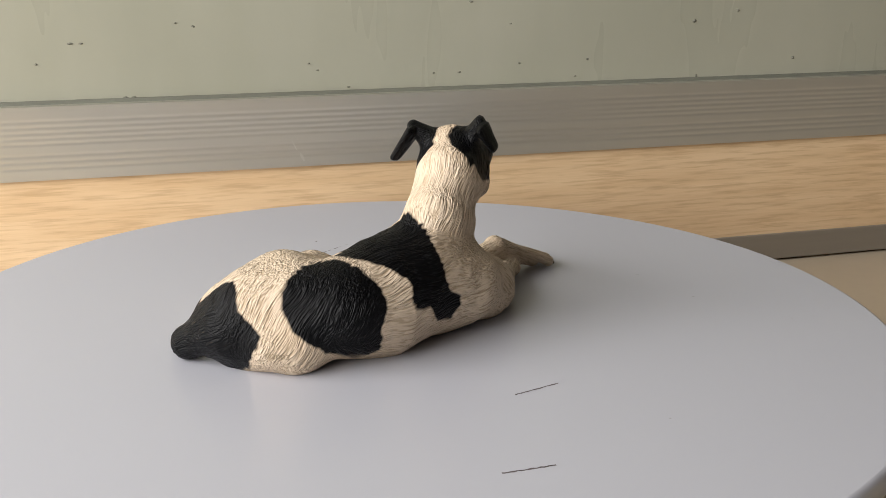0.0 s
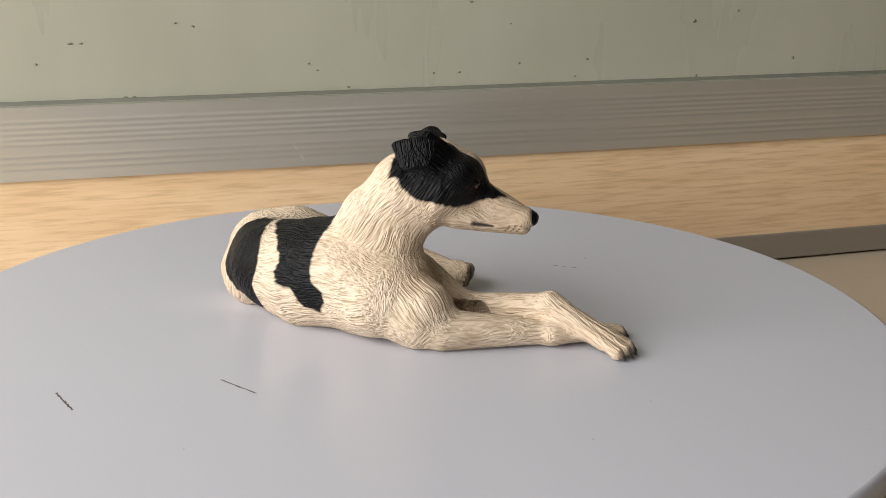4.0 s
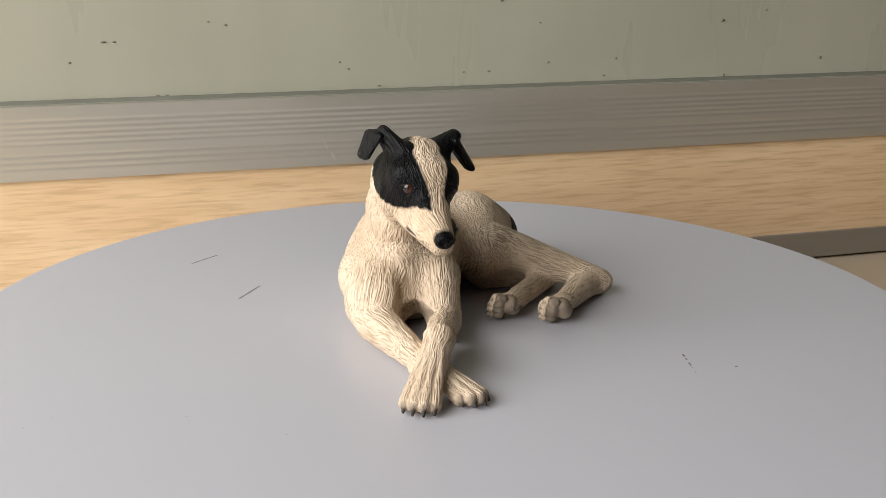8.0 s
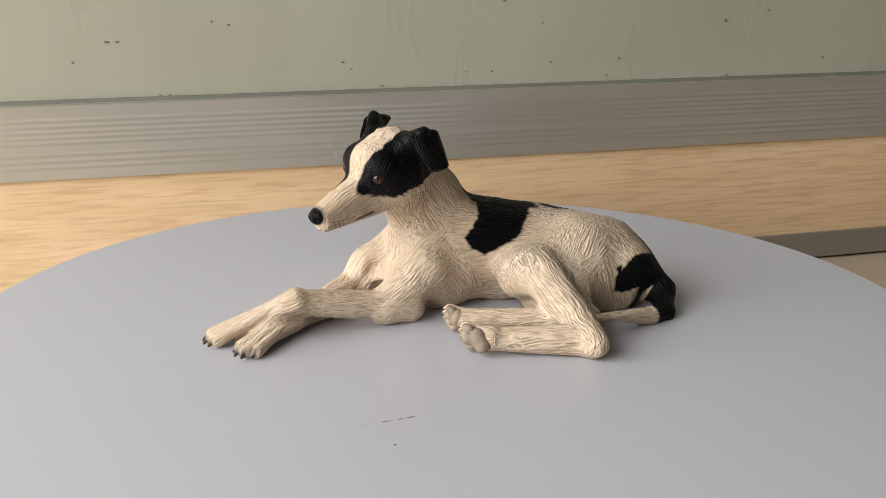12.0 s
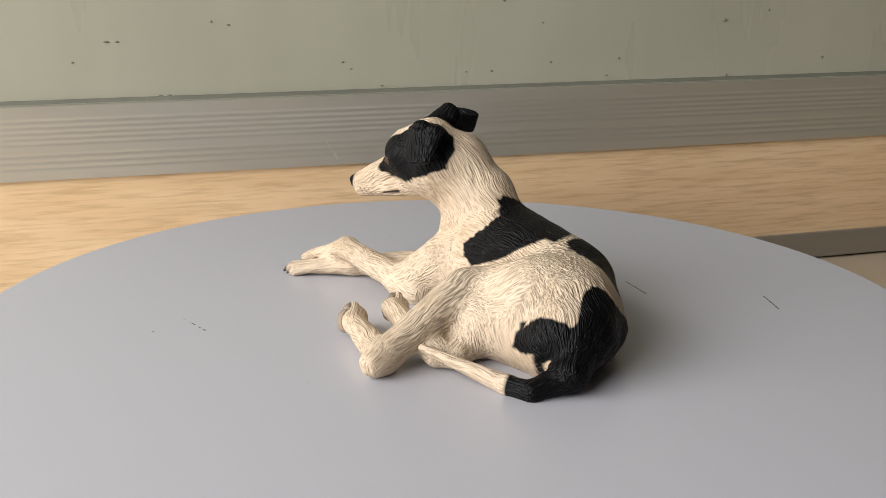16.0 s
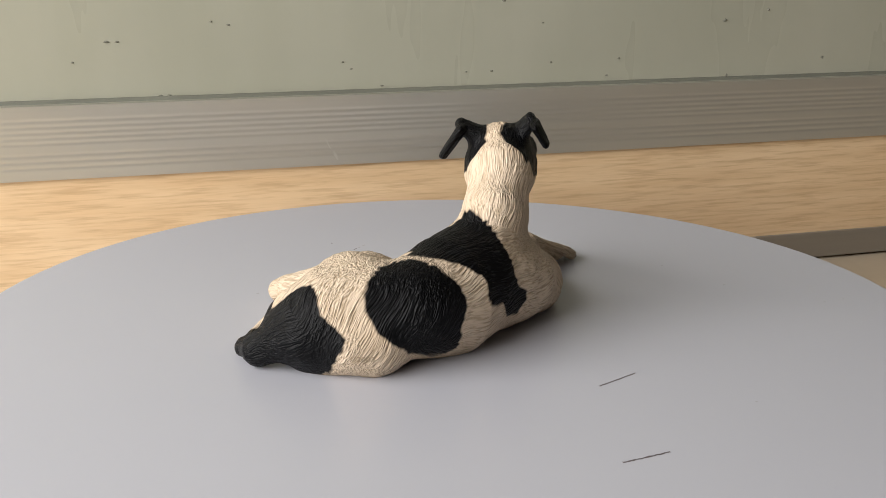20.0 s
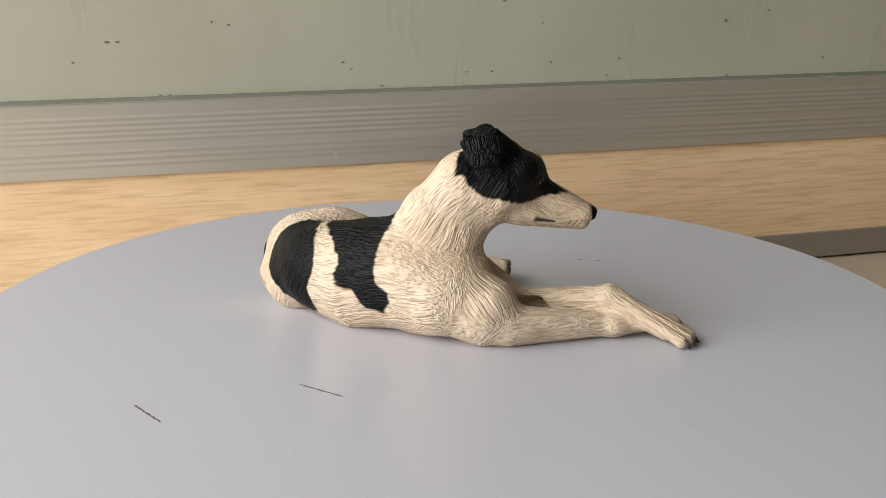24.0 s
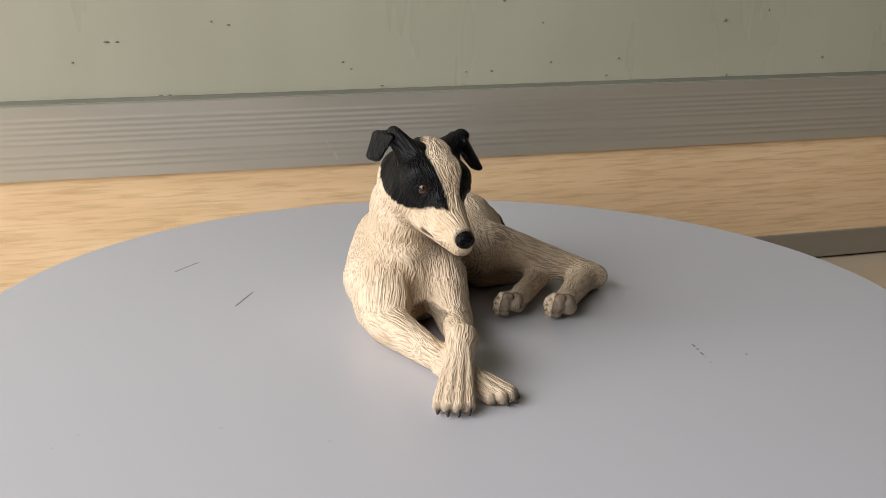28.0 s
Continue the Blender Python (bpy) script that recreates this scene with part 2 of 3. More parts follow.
def speck(x, z, w, h, seed):
    """A small ragged crust of dirt on the glass."""
    rnd = random.Random(seed)
    bm = bmesh.new()
    n = 9
    ring = [bm.verts.new((x + w * (0.7 + 0.5 * rnd.random()) * math.cos(2 * math.pi * i / n), 0.0058, z + h * (0.7 + 0.5 * rnd.random()) * math.sin(2 * math.pi * i / n))) for i in range(n)]
    top = bm.verts.new((x, 0.0052, z))
    for i in range(n):
        bm.faces.new((ring[i], ring[(i + 1) % n], top))
    bmesh.ops.recalc_face_normals(bm, faces=bm.faces[:])
    part("dirt_speck", bm, M_SPECK, pane)


SPECKS = [(-0.1516, 0.0684, 0.0012, 0.0006), (-0.147, 0.0683, 0.0011, 0.0004), (-0.1299, 0.0436, 0.0014, 0.0008), (-0.1262, 0.0439, 0.0011, 0.0005),
          (-0.0982, 0.0748, 0.0009, 0.0005), (-0.1059, 0.0764, 0.0006, 0.0004), (-0.1665, 0.0597, 0.0007, 0.0005), (-0.0463, 0.0567, 0.0008, 0.0004),
          (-0.0421, 0.0534, 0.0008, 0.0004), (-0.0275, 0.0450, 0.0011, 0.0004), (0.0539, 0.0732, 0.0007, 0.0004), (0.0587, 0.0538, 0.0008, 0.0005),
          (0.0955, 0.0548, 0.0008, 0.0005), (0.0891, 0.0464, 0.0008, 0.0005), (0.2148, 0.0522, 0.0011, 0.0009), (0.0334, 0.0840, 0.0010, 0.0006),
          (0.1794, 0.0777, 0.0010, 0.0007), (0.0146, 0.0504, 0.0006, 0.0004), (0.0277, 0.0504, 0.0010, 0.0005), (0.1544, 0.0726, 0.0014, 0.0009), (0.1576, 0.0443, 0.0006, 0.0009)]
for i, s in enumerate(SPECKS):
    speck(*s, i)


def reflection_streak(x0, z0, x1, z1, width, seed):
    """A faint streak on the rail: a reflection painted on as a thin paler strip."""
    rnd = random.Random(seed)
    bm = bmesh.new()
    rows = []
    for i in range(9):
        f = i / 8
        w = width * (0.3 + 0.7 * math.sin(math.pi * (0.08 + 0.84 * f))) * (0.8 + 0.4 * rnd.random())
        x, z = x0 + (x1 - x0) * f, z0 + (z1 - z0) * f
        dx, dz = (w, 0) if abs(z1 - z0) > abs(x1 - x0) else (0, w)
        rows.append([bm.verts.new((x - dx, -0.00206, z - dz)), bm.verts.new((x + dx, -0.00206, z + dz))])
    for p, q in zip(rows, rows[1:]):
        bm.faces.new((p[0], p[1], q[1], q[0]))
    bmesh.ops.recalc_face_normals(bm, faces=bm.faces[:])
    part("reflection_streak", bm, M_REFLECTION, rail)


reflection_streak(-0.0568, 0.0222, -0.0545, 0.0172, 0.0004, 31)
reflection_streak(-0.0530, 0.0160, -0.0512, 0.0118, 0.0007, 32)
reflection_streak(-0.0385, 0.0284, -0.0292, 0.0288, 0.0003, 33)

# ---- turntable ----
turntable = empty("turntable", pose(0, 0, 0.75), "white round motorised display turntable on the desk", "turntable")
part("base", lathe([(0.098, 0.0), (0.1, 0.002), (0.1, 0.042), (0.096, 0.046), (0.03, 0.046), (0.03, 0.0505)]), M_BASE, turntable)
platter = part("platter", lathe([(0.147, -0.008), (0.1492, -0.0075), (0.15, -0.0062), (0.15, -0.0012), (0.1494, -0.0003), (0.1486, 0.0)], 192), M_PLATTER, turntable, "glossy white round platter with pen marks")
platter.matrix_basis = pose(0, 0, 0.0595)


def pen_mark(x0, y0, x1, y1, width, material, name="pen_mark", seed=0):
    """A thin uneven stroke drawn on the platter."""
    rnd = random.Random(seed)
    a, b = Vector((x0, y0, 0)), Vector((x1, y1, 0))
    side = (b - a).normalized().cross(Vector((0, 0, 1)))
    bm = bmesh.new()
    rows = []
    n = 14
    for i in range(n + 1):
        p = a.lerp(b, i / n) + side * (rnd.random() - 0.5) * width * 0.5
        w = side * width * (0.35 + 0.4 * rnd.random())
        rows.append([bm.verts.new(p + w + Vector((0, 0, 0.00003))), bm.verts.new(p - w + Vector((0, 0, 0.00003)))])
    for p, q in zip(rows, rows[1:]):
        bm.faces.new((p[0], p[1], q[1], q[0]))
    bmesh.ops.recalc_face_normals(bm, faces=bm.faces[:])
    part(name, bm, material, platter)


pen_mark(0.0249, -0.1015, 0.0372, -0.0979, 0.0005, M_INK, seed=1)
pen_mark(0.0312, -0.0602, 0.0433, -0.0530, 0.00045, M_INK, seed=2)

for i in range(5):      # a broken faint scratch
    a, b = i / 5 + 0.02, i / 5 + (0.15, 0.1, 0.16, 0.08, 0.12)[i]
    pen_mark(-0.0303 + 0.0095 * a, 0.0680 + 0.0125 * a, -0.0303 + 0.0095 * b, 0.0680 + 0.0125 * b, 0.0004, (M_INK, M_FAINT)[i in (3, 4)], "scratch", i)
pen_mark(-0.0343, 0.0829, -0.0340, 0.0835, 0.0006, M_INK, "scratch", 9)
for i, (x, y, d) in enumerate(((0.0960, 0.0161, 0.0007), (0.1216, -0.0047, 0.0006), (0.1291, -0.0028, 0.0006), (0.0822, 0.0400, 0.0008),
                               (-0.0606, 0.0262, 0.0008), (0.0678, -0.0747, 0.0005))):      # tiny specks of dirt
    pen_mark(x, y, x + d, y + 0.4 * d, 0.0005, M_FAINT, "dirt_speck", 40 + i)

# ---- the dog figurine: one solid of blended limbs, sculpted with hair grooves ----
FORMS = []


def limb(name, a, b, ra, rb, k, wide=1.0, across=(1, 0, 0)):
    """A tapered, optionally flattened limb, in centimetres in the figurine's own space; k: how softly it blends."""
    FORMS.append((name, np.array(a, float), np.array(b, float), ra, rb, k, wide, np.array(across, float)))


limb('pelvis', (-3.75, -3.51, 1.33), (-1.58, -3.60, 1.51), 1.37, 1.34, 0.50)
limb('rump', (-4.70, -3.22, 1.09), (-2.74, -4.18, 0.80), 0.91, 0.95, 0.50)
limb('rump2', (-4.31, -3.71, 0.34), (-3.42, -4.55, 0.86), 0.54, 0.57, 0.40)
limb('waist', (-0.48, -2.55, 1.42), (0.77, -1.56, 1.47), 1.68, 1.25, 0.80)
limb('ribs', (0.45, -1.72, 1.84), (1.89, -1.06, 1.34), 1.51, 1.15, 0.80)
limb('chest', (0.85, -0.77, 1.18), (1.53, -0.38, 3.02), 1.35, 0.77, 0.60)
limb('shoulderR', (1.18, -1.18, 2.26), (2.51, -0.00, 0.95), 0.61, 1.05, 0.50)
limb('shoulderL', (0.68, 0.35, 1.46), (1.46, 1.62, 0.52), 0.75, 0.54, 0.50)
limb('neck1', (1.12, -1.05, 3.60), (1.42, -0.13, 4.22), 0.87, 0.84, 0.80)
limb('neck2', (1.56, -0.21, 4.66), (1.68, 0.64, 4.47), 0.76, 1.12, 0.70)
limb('skull', (1.65, 0.69, 4.94), (1.85, 1.29, 4.68), 0.93, 0.88, 0.30)
limb('brow', (1.49, 1.68, 4.80), (2.44, 1.22, 4.92), 0.46, 0.48, 0.25)
limb('armR', (3.04, 0.57, 0.57), (3.60, 3.72, 0.38), 0.61, 0.32, 0.25)
limb('armL', (0.89, 1.07, 0.42), (3.19, 3.69, 1.05), 0.49, 0.38, 0.25)
limb('thighL', (-3.20, -2.51, 1.84), (-2.07, -0.72, 1.33), 1.01, 0.73, 0.70)
limb('shinL', (-2.65, -0.61, 1.59), (-5.20, 1.65, 0.44), 0.69, 0.40, 0.40)
limb('tail1', (-4.63, -3.95, 1.07), (-5.79, -3.52, 0.56), 0.76, 0.41, 0.45)
limb('tail2', (-5.78, -3.48, 0.45), (-6.19, -2.52, 0.22), 0.38, 0.29, 0.35)
limb('tail3', (-6.19, -2.51, 0.17), (-5.90, -1.90, 0.24), 0.29, 0.26, 0.10)
limb('tail4', (-5.88, -1.84, 0.24), (-4.83, 0.42, 0.76), 0.27, 0.10, 0.10)
limb('muzzle', (1.95, 1.66, 4.37), (2.64, 3.07, 3.65), 0.46, 0.28, 0.25, wide=1.20, across=(0.95, -0.3, 0.03))
limb('jaw', (2.03, 1.26, 3.73), (2.60, 3.05, 3.35), 0.47, 0.26, 0.20, wide=1.25, across=(0.95, -0.3, 0.03))
limb('nose', (2.66, 3.16, 3.64), (2.70, 3.30, 3.58), 0.25, 0.22, 0.06, wide=1.25, across=(0.95, -0.3, 0.03))
limb('earRb', (2.17, 0.62, 5.39), (2.45, 0.16, 6.01), 0.31, 0.17, 0.20, wide=1.75, across=(0.15, 0.82, 0.45))
limb('earRf', (2.54, -0.14, 5.90), (2.87, -0.17, 5.33), 0.16, 0.11, 0.03, wide=3.90, across=(0.0, 0.88, 0.42))
limb('earLb', (1.01, 0.80, 5.40), (0.47, 0.91, 5.79), 0.36, 0.20, 0.20, wide=1.50, across=(0.3, 0.9, -0.1))
limb('earLf', (0.49, 0.79, 5.70), (-0.06, 0.97, 4.85), 0.18, 0.13, 0.03, wide=3.20, across=(0.2, 0.93, -0.2))
limb('pawL', (3.22, 3.76, 1.11), (4.62, 4.88, 0.33), 0.38, 0.25, 0.12, wide=1.15, across=(0.64, -0.77, 0.0))
limb('toeL1', (3.83, 3.98, 1.02), (5.23, 4.96, 0.23), 0.11, 0.19, 0.03)
limb('toeL2', (3.74, 4.09, 1.06), (5.16, 5.21, 0.26), 0.11, 0.19, 0.03)
limb('toeL3', (3.66, 4.19, 1.06), (5.00, 5.40, 0.26), 0.11, 0.19, 0.03)
limb('toeL4', (3.57, 4.30, 1.02), (4.77, 5.50, 0.23), 0.11, 0.19, 0.03)
limb('pawR', (3.60, 3.64, 0.40), (3.64, 5.09, 0.24), 0.34, 0.22, 0.25, wide=1.55, across=(1.0, 0.0, 0.0))
limb('toeR1', (3.86, 4.10, 0.44), (3.96, 5.49, 0.19), 0.12, 0.19, 0.03)
limb('toeR2', (3.70, 4.10, 0.52), (3.78, 5.72, 0.22), 0.12, 0.19, 0.03)
limb('toeR3', (3.54, 4.10, 0.52), (3.55, 5.78, 0.22), 0.12, 0.19, 0.03)
limb('toeR4', (3.38, 4.10, 0.44), (3.34, 5.62, 0.19), 0.12, 0.19, 0.03)
limb('metaL', (-4.83, 1.46, 0.44), (-2.28, 2.64, 0.45), 0.47, 0.31, 0.25)
limb('hpawL', (-2.48, 2.62, 0.51), (-1.89, 2.64, 0.51), 0.32, 0.32, 0.12, wide=1.15, across=(-0.34, 0.72, 0.55))
limb('thighR', (-2.55, -1.12, 0.61), (-4.36, -0.46, 0.38), 0.60, 0.38, 0.30)
limb('metaR', (-4.42, 0.04, 0.45), (-1.19, 1.68, 0.55), 0.40, 0.32, 0.25)
limb('hpawR', (-1.15, 1.46, 0.49), (-0.80, 1.46, 0.51), 0.30, 0.25, 0.12, wide=1.15, across=(-0.39, 0.75, 0.49))
limb('haunchM', (-3.55, -2.00, 1.05), (-3.45, -1.25, 0.95), 0.95, 0.82, 0.50)
limb('haunchL', (-3.40, -2.30, 0.70), (-4.20, -3.00, 0.60), 1.00, 0.90, 0.50)
# pads of the hind feet, claws of the forefeet
limb('keel', (1.71, -0.04, 2.06), (1.59, 0.50, 1.11), 0.44, 0.24, 0.3)
for x, y, s, z in ((-1.53, 2.62, 1.00, 0.51), (-0.48, 1.44, 0.94, 0.51)):
    for i in (-0.36, -0.12, 0.12, 0.36):        # toes, toe pads and claws of the hind feet, side by side
        c = Vector((x - 0.32 * abs(i), y + 0.2 * i, z + 0.74 * i))
        limb("htoe", (c.x - 0.6, c.y - 0.04, c.z * 0.6 + z * 0.4), (c.x - 0.13, c.y + 0.02, c.z), 0.13 * s, 0.145 * s, 0.03)
        limb("clawh", (c.x, c.y, c.z + 0.02), (c.x + 0.09, c.y + 0.02, c.z - 0.03), 0.06, 0.035, 0.015)
        limb("pad", (c.x - 0.28, c.y + 0.20, c.z - 0.02), (c.x - 0.13, c.y + 0.15, c.z), 0.135 * s, 0.115 * s, 0.012)
    limb("pad", (x - 0.78, y + 0.27, z - 0.12), (x - 0.66, y + 0.29, z + 0.08), 0.25 * s, 0.23 * s, 0.012)
for foot, tips in (("L", ((5.23, 4.96), (5.16, 5.21), (5.00, 5.40), (4.77, 5.50))), ("R", ((3.96, 5.49), (3.78, 5.72), (3.55, 5.78), (3.34, 5.62)))):
    for x, y in tips:
        out = Vector((x - 3.3, y - 3.5)).normalized() if foot == "L" else Vector((x - 3.48, y - 4.0)).normalized()
        limb("claw" + foot, (x + out.x * 0.12, y + out.y * 0.12, 0.25), (x + out.x * 0.26, y + out.y * 0.26, 0.11), 0.08, 0.045, 0.02)


def reach(p, l):
    """Distance from the points p to one limb."""
    name, a, b, ra, rb, k, wide, across = l
    ab = b - a
    q = p - a
    if wide != 1.0:
        ax = ab / np.linalg.norm(ab)
        u = across - ax * (across @ ax)
        u = u / np.linalg.norm(u)
        q = q - (q @ u)[..., None] * u * (1 - 1 / wide)
    t = np.clip((q @ ab) / (ab @ ab), 0, 1)
    return np.linalg.norm(q - t[..., None] * ab, axis=-1) - (ra + (rb - ra) * t)


HOLLOWS = [((2.0, 2.0, 0.5), (2.0, 0.75, 0.58), 0.42),      # under the chest, between the forelegs
           ((2.86, 3.46, 3.52), (2.88, 3.56, 3.52), 0.085), ((2.60, 3.53, 3.52), (2.62, 3.63, 3.52), 0.085),
           ((2.42, 1.1, 0.95), (2.22, 0.85, 1.45), 0.22)]      # nostrils


def solid(h):
    """The blended distance field on a grid of spacing h: grid origin and values."""
    lo, hi = np.array((-7.0, -6.4, -0.36)), np.array((6.4, 7.0, 6.8))
    n = np.ceil((hi - lo) / h).astype(int) + 1
    d = np.full(n, 2.0, np.float32)
    axes = [lo[i] + h * np.arange(n[i]) for i in range(3)]
    for l in FORMS:
        name, a, b, ra, rb, k, wide, across = l
        m = max(ra, rb) * wide + k + 0.5
        i0 = np.maximum(((np.minimum(a, b) - m - lo) / h).astype(int), 0)
        i1 = np.minimum(((np.maximum(a, b) + m - lo) / h).astype(int) + 1, n)
        sl = tuple(slice(i0[i], i1[i]) for i in range(3))
        p = np.stack(np.meshgrid(*[axes[i][sl[i]] for i in range(3)], indexing="ij"), -1)
        e, old = reach(p, l), d[sl]
        f = np.maximum(k - np.abs(old - e), 0) / k
        d[sl] = np.minimum(old, e) - f * f * k * 0.25
    for a, b, r in HOLLOWS:
        a, b = np.array(a), np.array(b)
        i0 = np.maximum(((np.minimum(a, b) - r - 0.5 - lo) / h).astype(int), 0)
        i1 = np.minimum(((np.maximum(a, b) + r + 0.5 - lo) / h).astype(int) + 1, n)
        sl = tuple(slice(i0[i], i1[i]) for i in range(3))
        p = np.stack(np.meshgrid(*[axes[i][sl[i]] for i in range(3)], indexing="ij"), -1)
        e = -reach(p, ("", a, b, r, r, 0, 1.0, None))
        k = min(0.25, r)
        f = np.maximum(k - np.abs(d[sl] - e), 0) / k
        d[sl] = np.maximum(d[sl], e) + f * f * k * 0.25
    z = axes[2][None, None, :]
    return lo, np.maximum(d, -z).astype(np.float32)     # flat underside


def skin(lo, d, h):
    """Surface nets: one vertex a crossed cell, one quad a crossed edge."""
    neg = d < 0
    c = [neg[i:neg.shape[0] - 1 + i, j:neg.shape[1] - 1 + j, k:neg.shape[2] - 1 + k] for i in (0, 1) for j in (0, 1) for k in (0, 1)]
    s = sum(x.astype(np.int8) for x in c)
    cells = np.argwhere((s > 0) & (s < 8))
    index = np.full(s.shape, -1, np.int64)
    index[tuple(cells.T)] = np.arange(len(cells))
    corner = [(i, j, k) for i in (0, 1) for j in (0, 1) for k in (0, 1)]
    val = np.stack([d[cells[:, 0] + i, cells[:, 1] + j, cells[:, 2] + k] for i, j, k in corner], 1)
    pos, cnt = np.zeros((len(cells), 3)), np.zeros(len(cells))
    for x in range(8):
        for y in range(x + 1, 8):
            dif = np.abs(np.array(corner[x]) - np.array(corner[y])).sum()
            if dif != 1:
                continue
            cross = (val[:, x] < 0) != (val[:, y] < 0)
            t = val[:, x] / np.where(cross, val[:, x] - val[:, y], 1)
            p = np.array(corner[x]) + t[:, None] * (np.array(corner[y]) - np.array(corner[x]))
            pos[cross] += p[cross]
            cnt[cross] += 1
    verts = lo + h * (cells + pos / cnt[:, None])
    quads = []
    for ax in range(3):
        o = [0, 0, 0]
        o[ax] = 1
        a = neg[: neg.shape[0] - o[0], : neg.shape[1] - o[1], : neg.shape[2] - o[2]]
        b = neg[o[0]:, o[1]:, o[2]:]
        e = np.argwhere(a != b)
        u, v = (ax + 1) % 3, (ax + 2) % 3
        e = e[(e[:, u] > 0) & (e[:, v] > 0)]
        q = []
        for du, dv in ((0, 0), (1, 0), (1, 1), (0, 1)):
            g = e.copy()
            g[:, u] -= du
            g[:, v] -= dv
            q.append(index[tuple(g.T)])
        q = np.stack(q, 1)
        flip = ~a[tuple(e.T)]
        q[flip] = q[flip][:, ::-1]
        quads.append(q)
    return verts, np.concatenate(quads)


def refine(v, q):
    """Splits every quad in four, softening the new vertices a little."""
    n = len(v)
    e = np.sort(np.stack([q, np.roll(q, -1, 1)], -1).reshape(-1, 2), 1)
    key, inv = np.unique(e[:, 0] * n + e[:, 1], return_inverse=True)
    mid = (v[key // n] + v[key % n]) / 2
    cen = v[q].mean(1)
    em, cm = n + inv.reshape(-1, 4), n + len(key) + np.arange(len(q))
    out = [np.stack([q[:, i], em[:, i], cm, em[:, i - 1]], 1) for i in range(4)]
    return np.concatenate([v, mid, cen]), np.concatenate(out)


def sample(lo, d, h, p):
    """Trilinear value of the grid at the points p."""
    g = np.clip((p - lo) / h, 0, np.array(d.shape) - 1.001)
    i = g.astype(int)
    f = g - i
    r = 0
    for a in (0, 1):
        for b in (0, 1):
            for c in (0, 1):
                w = (f[:, 0] if a else 1 - f[:, 0]) * (f[:, 1] if b else 1 - f[:, 1]) * (f[:, 2] if c else 1 - f[:, 2])
                r = r + w * d[i[:, 0] + a, i[:, 1] + b, i[:, 2] + c]
    return r


LATTICE = np.random.RandomState(7).rand(64, 64, 64).astype(np.float32)


def value_noise(p):
    """Smooth random values between 0 and 1, one cell a unit."""
    i = np.floor(p).astype(int)
    f = p - i
    f = f * f * (3 - 2 * f)
    r = 0
    for a in (0, 1):
        for b in (0, 1):
            for c in (0, 1):
                w = (f[:, 0] if a else 1 - f[:, 0]) * (f[:, 1] if b else 1 - f[:, 1]) * (f[:, 2] if c else 1 - f[:, 2])
                r = r + w * LATTICE[(i[:, 0] + a) % 64, (i[:, 1] + b) % 64, (i[:, 2] + c) % 64]
    return r


PATCHES = []


def patch(centre, azimuth, height, facing, depth, outline):
    """A painted patch: an outline in the plane that faces (azimuth, height) degrees, laid on the hair that faces it."""
    PATCHES.append((np.array(centre, float), radians(azimuth), radians(height), facing, depth, np.array(outline, float)))


patch((0.67, -1.98, 2.5), -68.8, 16.9, 0.05, 0.95, [(-2.66, 0.3), (-2.5, 0.62), (-1.29, 1.01), (-0.16, 1.32), (0.08, 0.59), (0.23, 0.02), (0.34, -0.54), (0.43, -1.0), (0.82, -1.2), (0.86, -1.49), (0.54, -1.81), (0.05, -1.83), (-0.19, -1.51), (-0.59, -1.02), (-0.98, -0.53), (-1.54, -0.12), (-2.02, 0.1)])  # flank_front right
patch((-0.20, -1.49, 3.0), 162.9, 14.8, 0.02, 1.45, [(0.36, 0.92), (0.03, 0.31), (-0.31, -0.13), (-0.99, -0.71), (-0.9, -1.06), (-0.55, -1.35), (-0.03, -1.21), (0.4, -1.07), (0.99, -0.71), (1.59, -0.35), (2.18, -0.08), (1.23, 0.5)])  # flank_front left
patch((-1.31, -4.46, 1.5), -62.4, 19.7, 0.25, 1.45, [(-1.65, 0.55), (-1.51, 1.0), (-1.2, 1.37), (-0.73, 1.61), (0.04, 1.74), (0.49, 1.35), (0.85, 0.86), (1.06, 0.42), (1.02, 0.03), (0.85, -0.35), (0.91, -0.66), (0.93, -1.0), (0.54, -1.1), (-0.07, -0.95), (-0.67, -0.76), (-1.11, -0.48), (-1.48, -0.08)])  # flank_rear
patch((-4.40, -3.90, 1.2), -138.0, 21.9, 0.00, 0.8, [(-2.02, 0.16), (-1.89, 0.43), (-1.62, 0.6), (-1.29, 0.65), (-0.96, 0.25), (-0.63, 0.44), (-0.3, 0.93), (-0.14, 1.07), (0.19, 1.13), (0.52, 0.92), (0.79, 0.5), (1.18, 0.23), (1.47, 0.01), (1.45, -0.31), (1.23, -0.64), (0.85, -1.0), (0.31, -1.24), (-0.78, -1.41), (-1.87, -1.41), (-2.36, -1.25), (-2.75, -0.88), (-2.55, -0.71), (-1.87, -0.76), (-1.49, -0.62), (-1.77, -0.41), (-1.97, -0.17)])  # rump
patch((2.51, 1.38, 4.8), -36.5, 12.3, 0.40, 1.45, [(-1.99, 0.42), (-1.87, 0.75), (-1.54, 1.07), (-0.98, 1.32), (-0.17, 1.0), (0.41, 0.36), (0.53, -0.17), (0.75, -0.44), (0.26, -0.61), (-0.14, -0.82), (-0.71, -0.73), (-1.04, -0.62), (-1.37, -0.3), (-1.58, -0.06), (-1.86, -0.1)])  # mask right
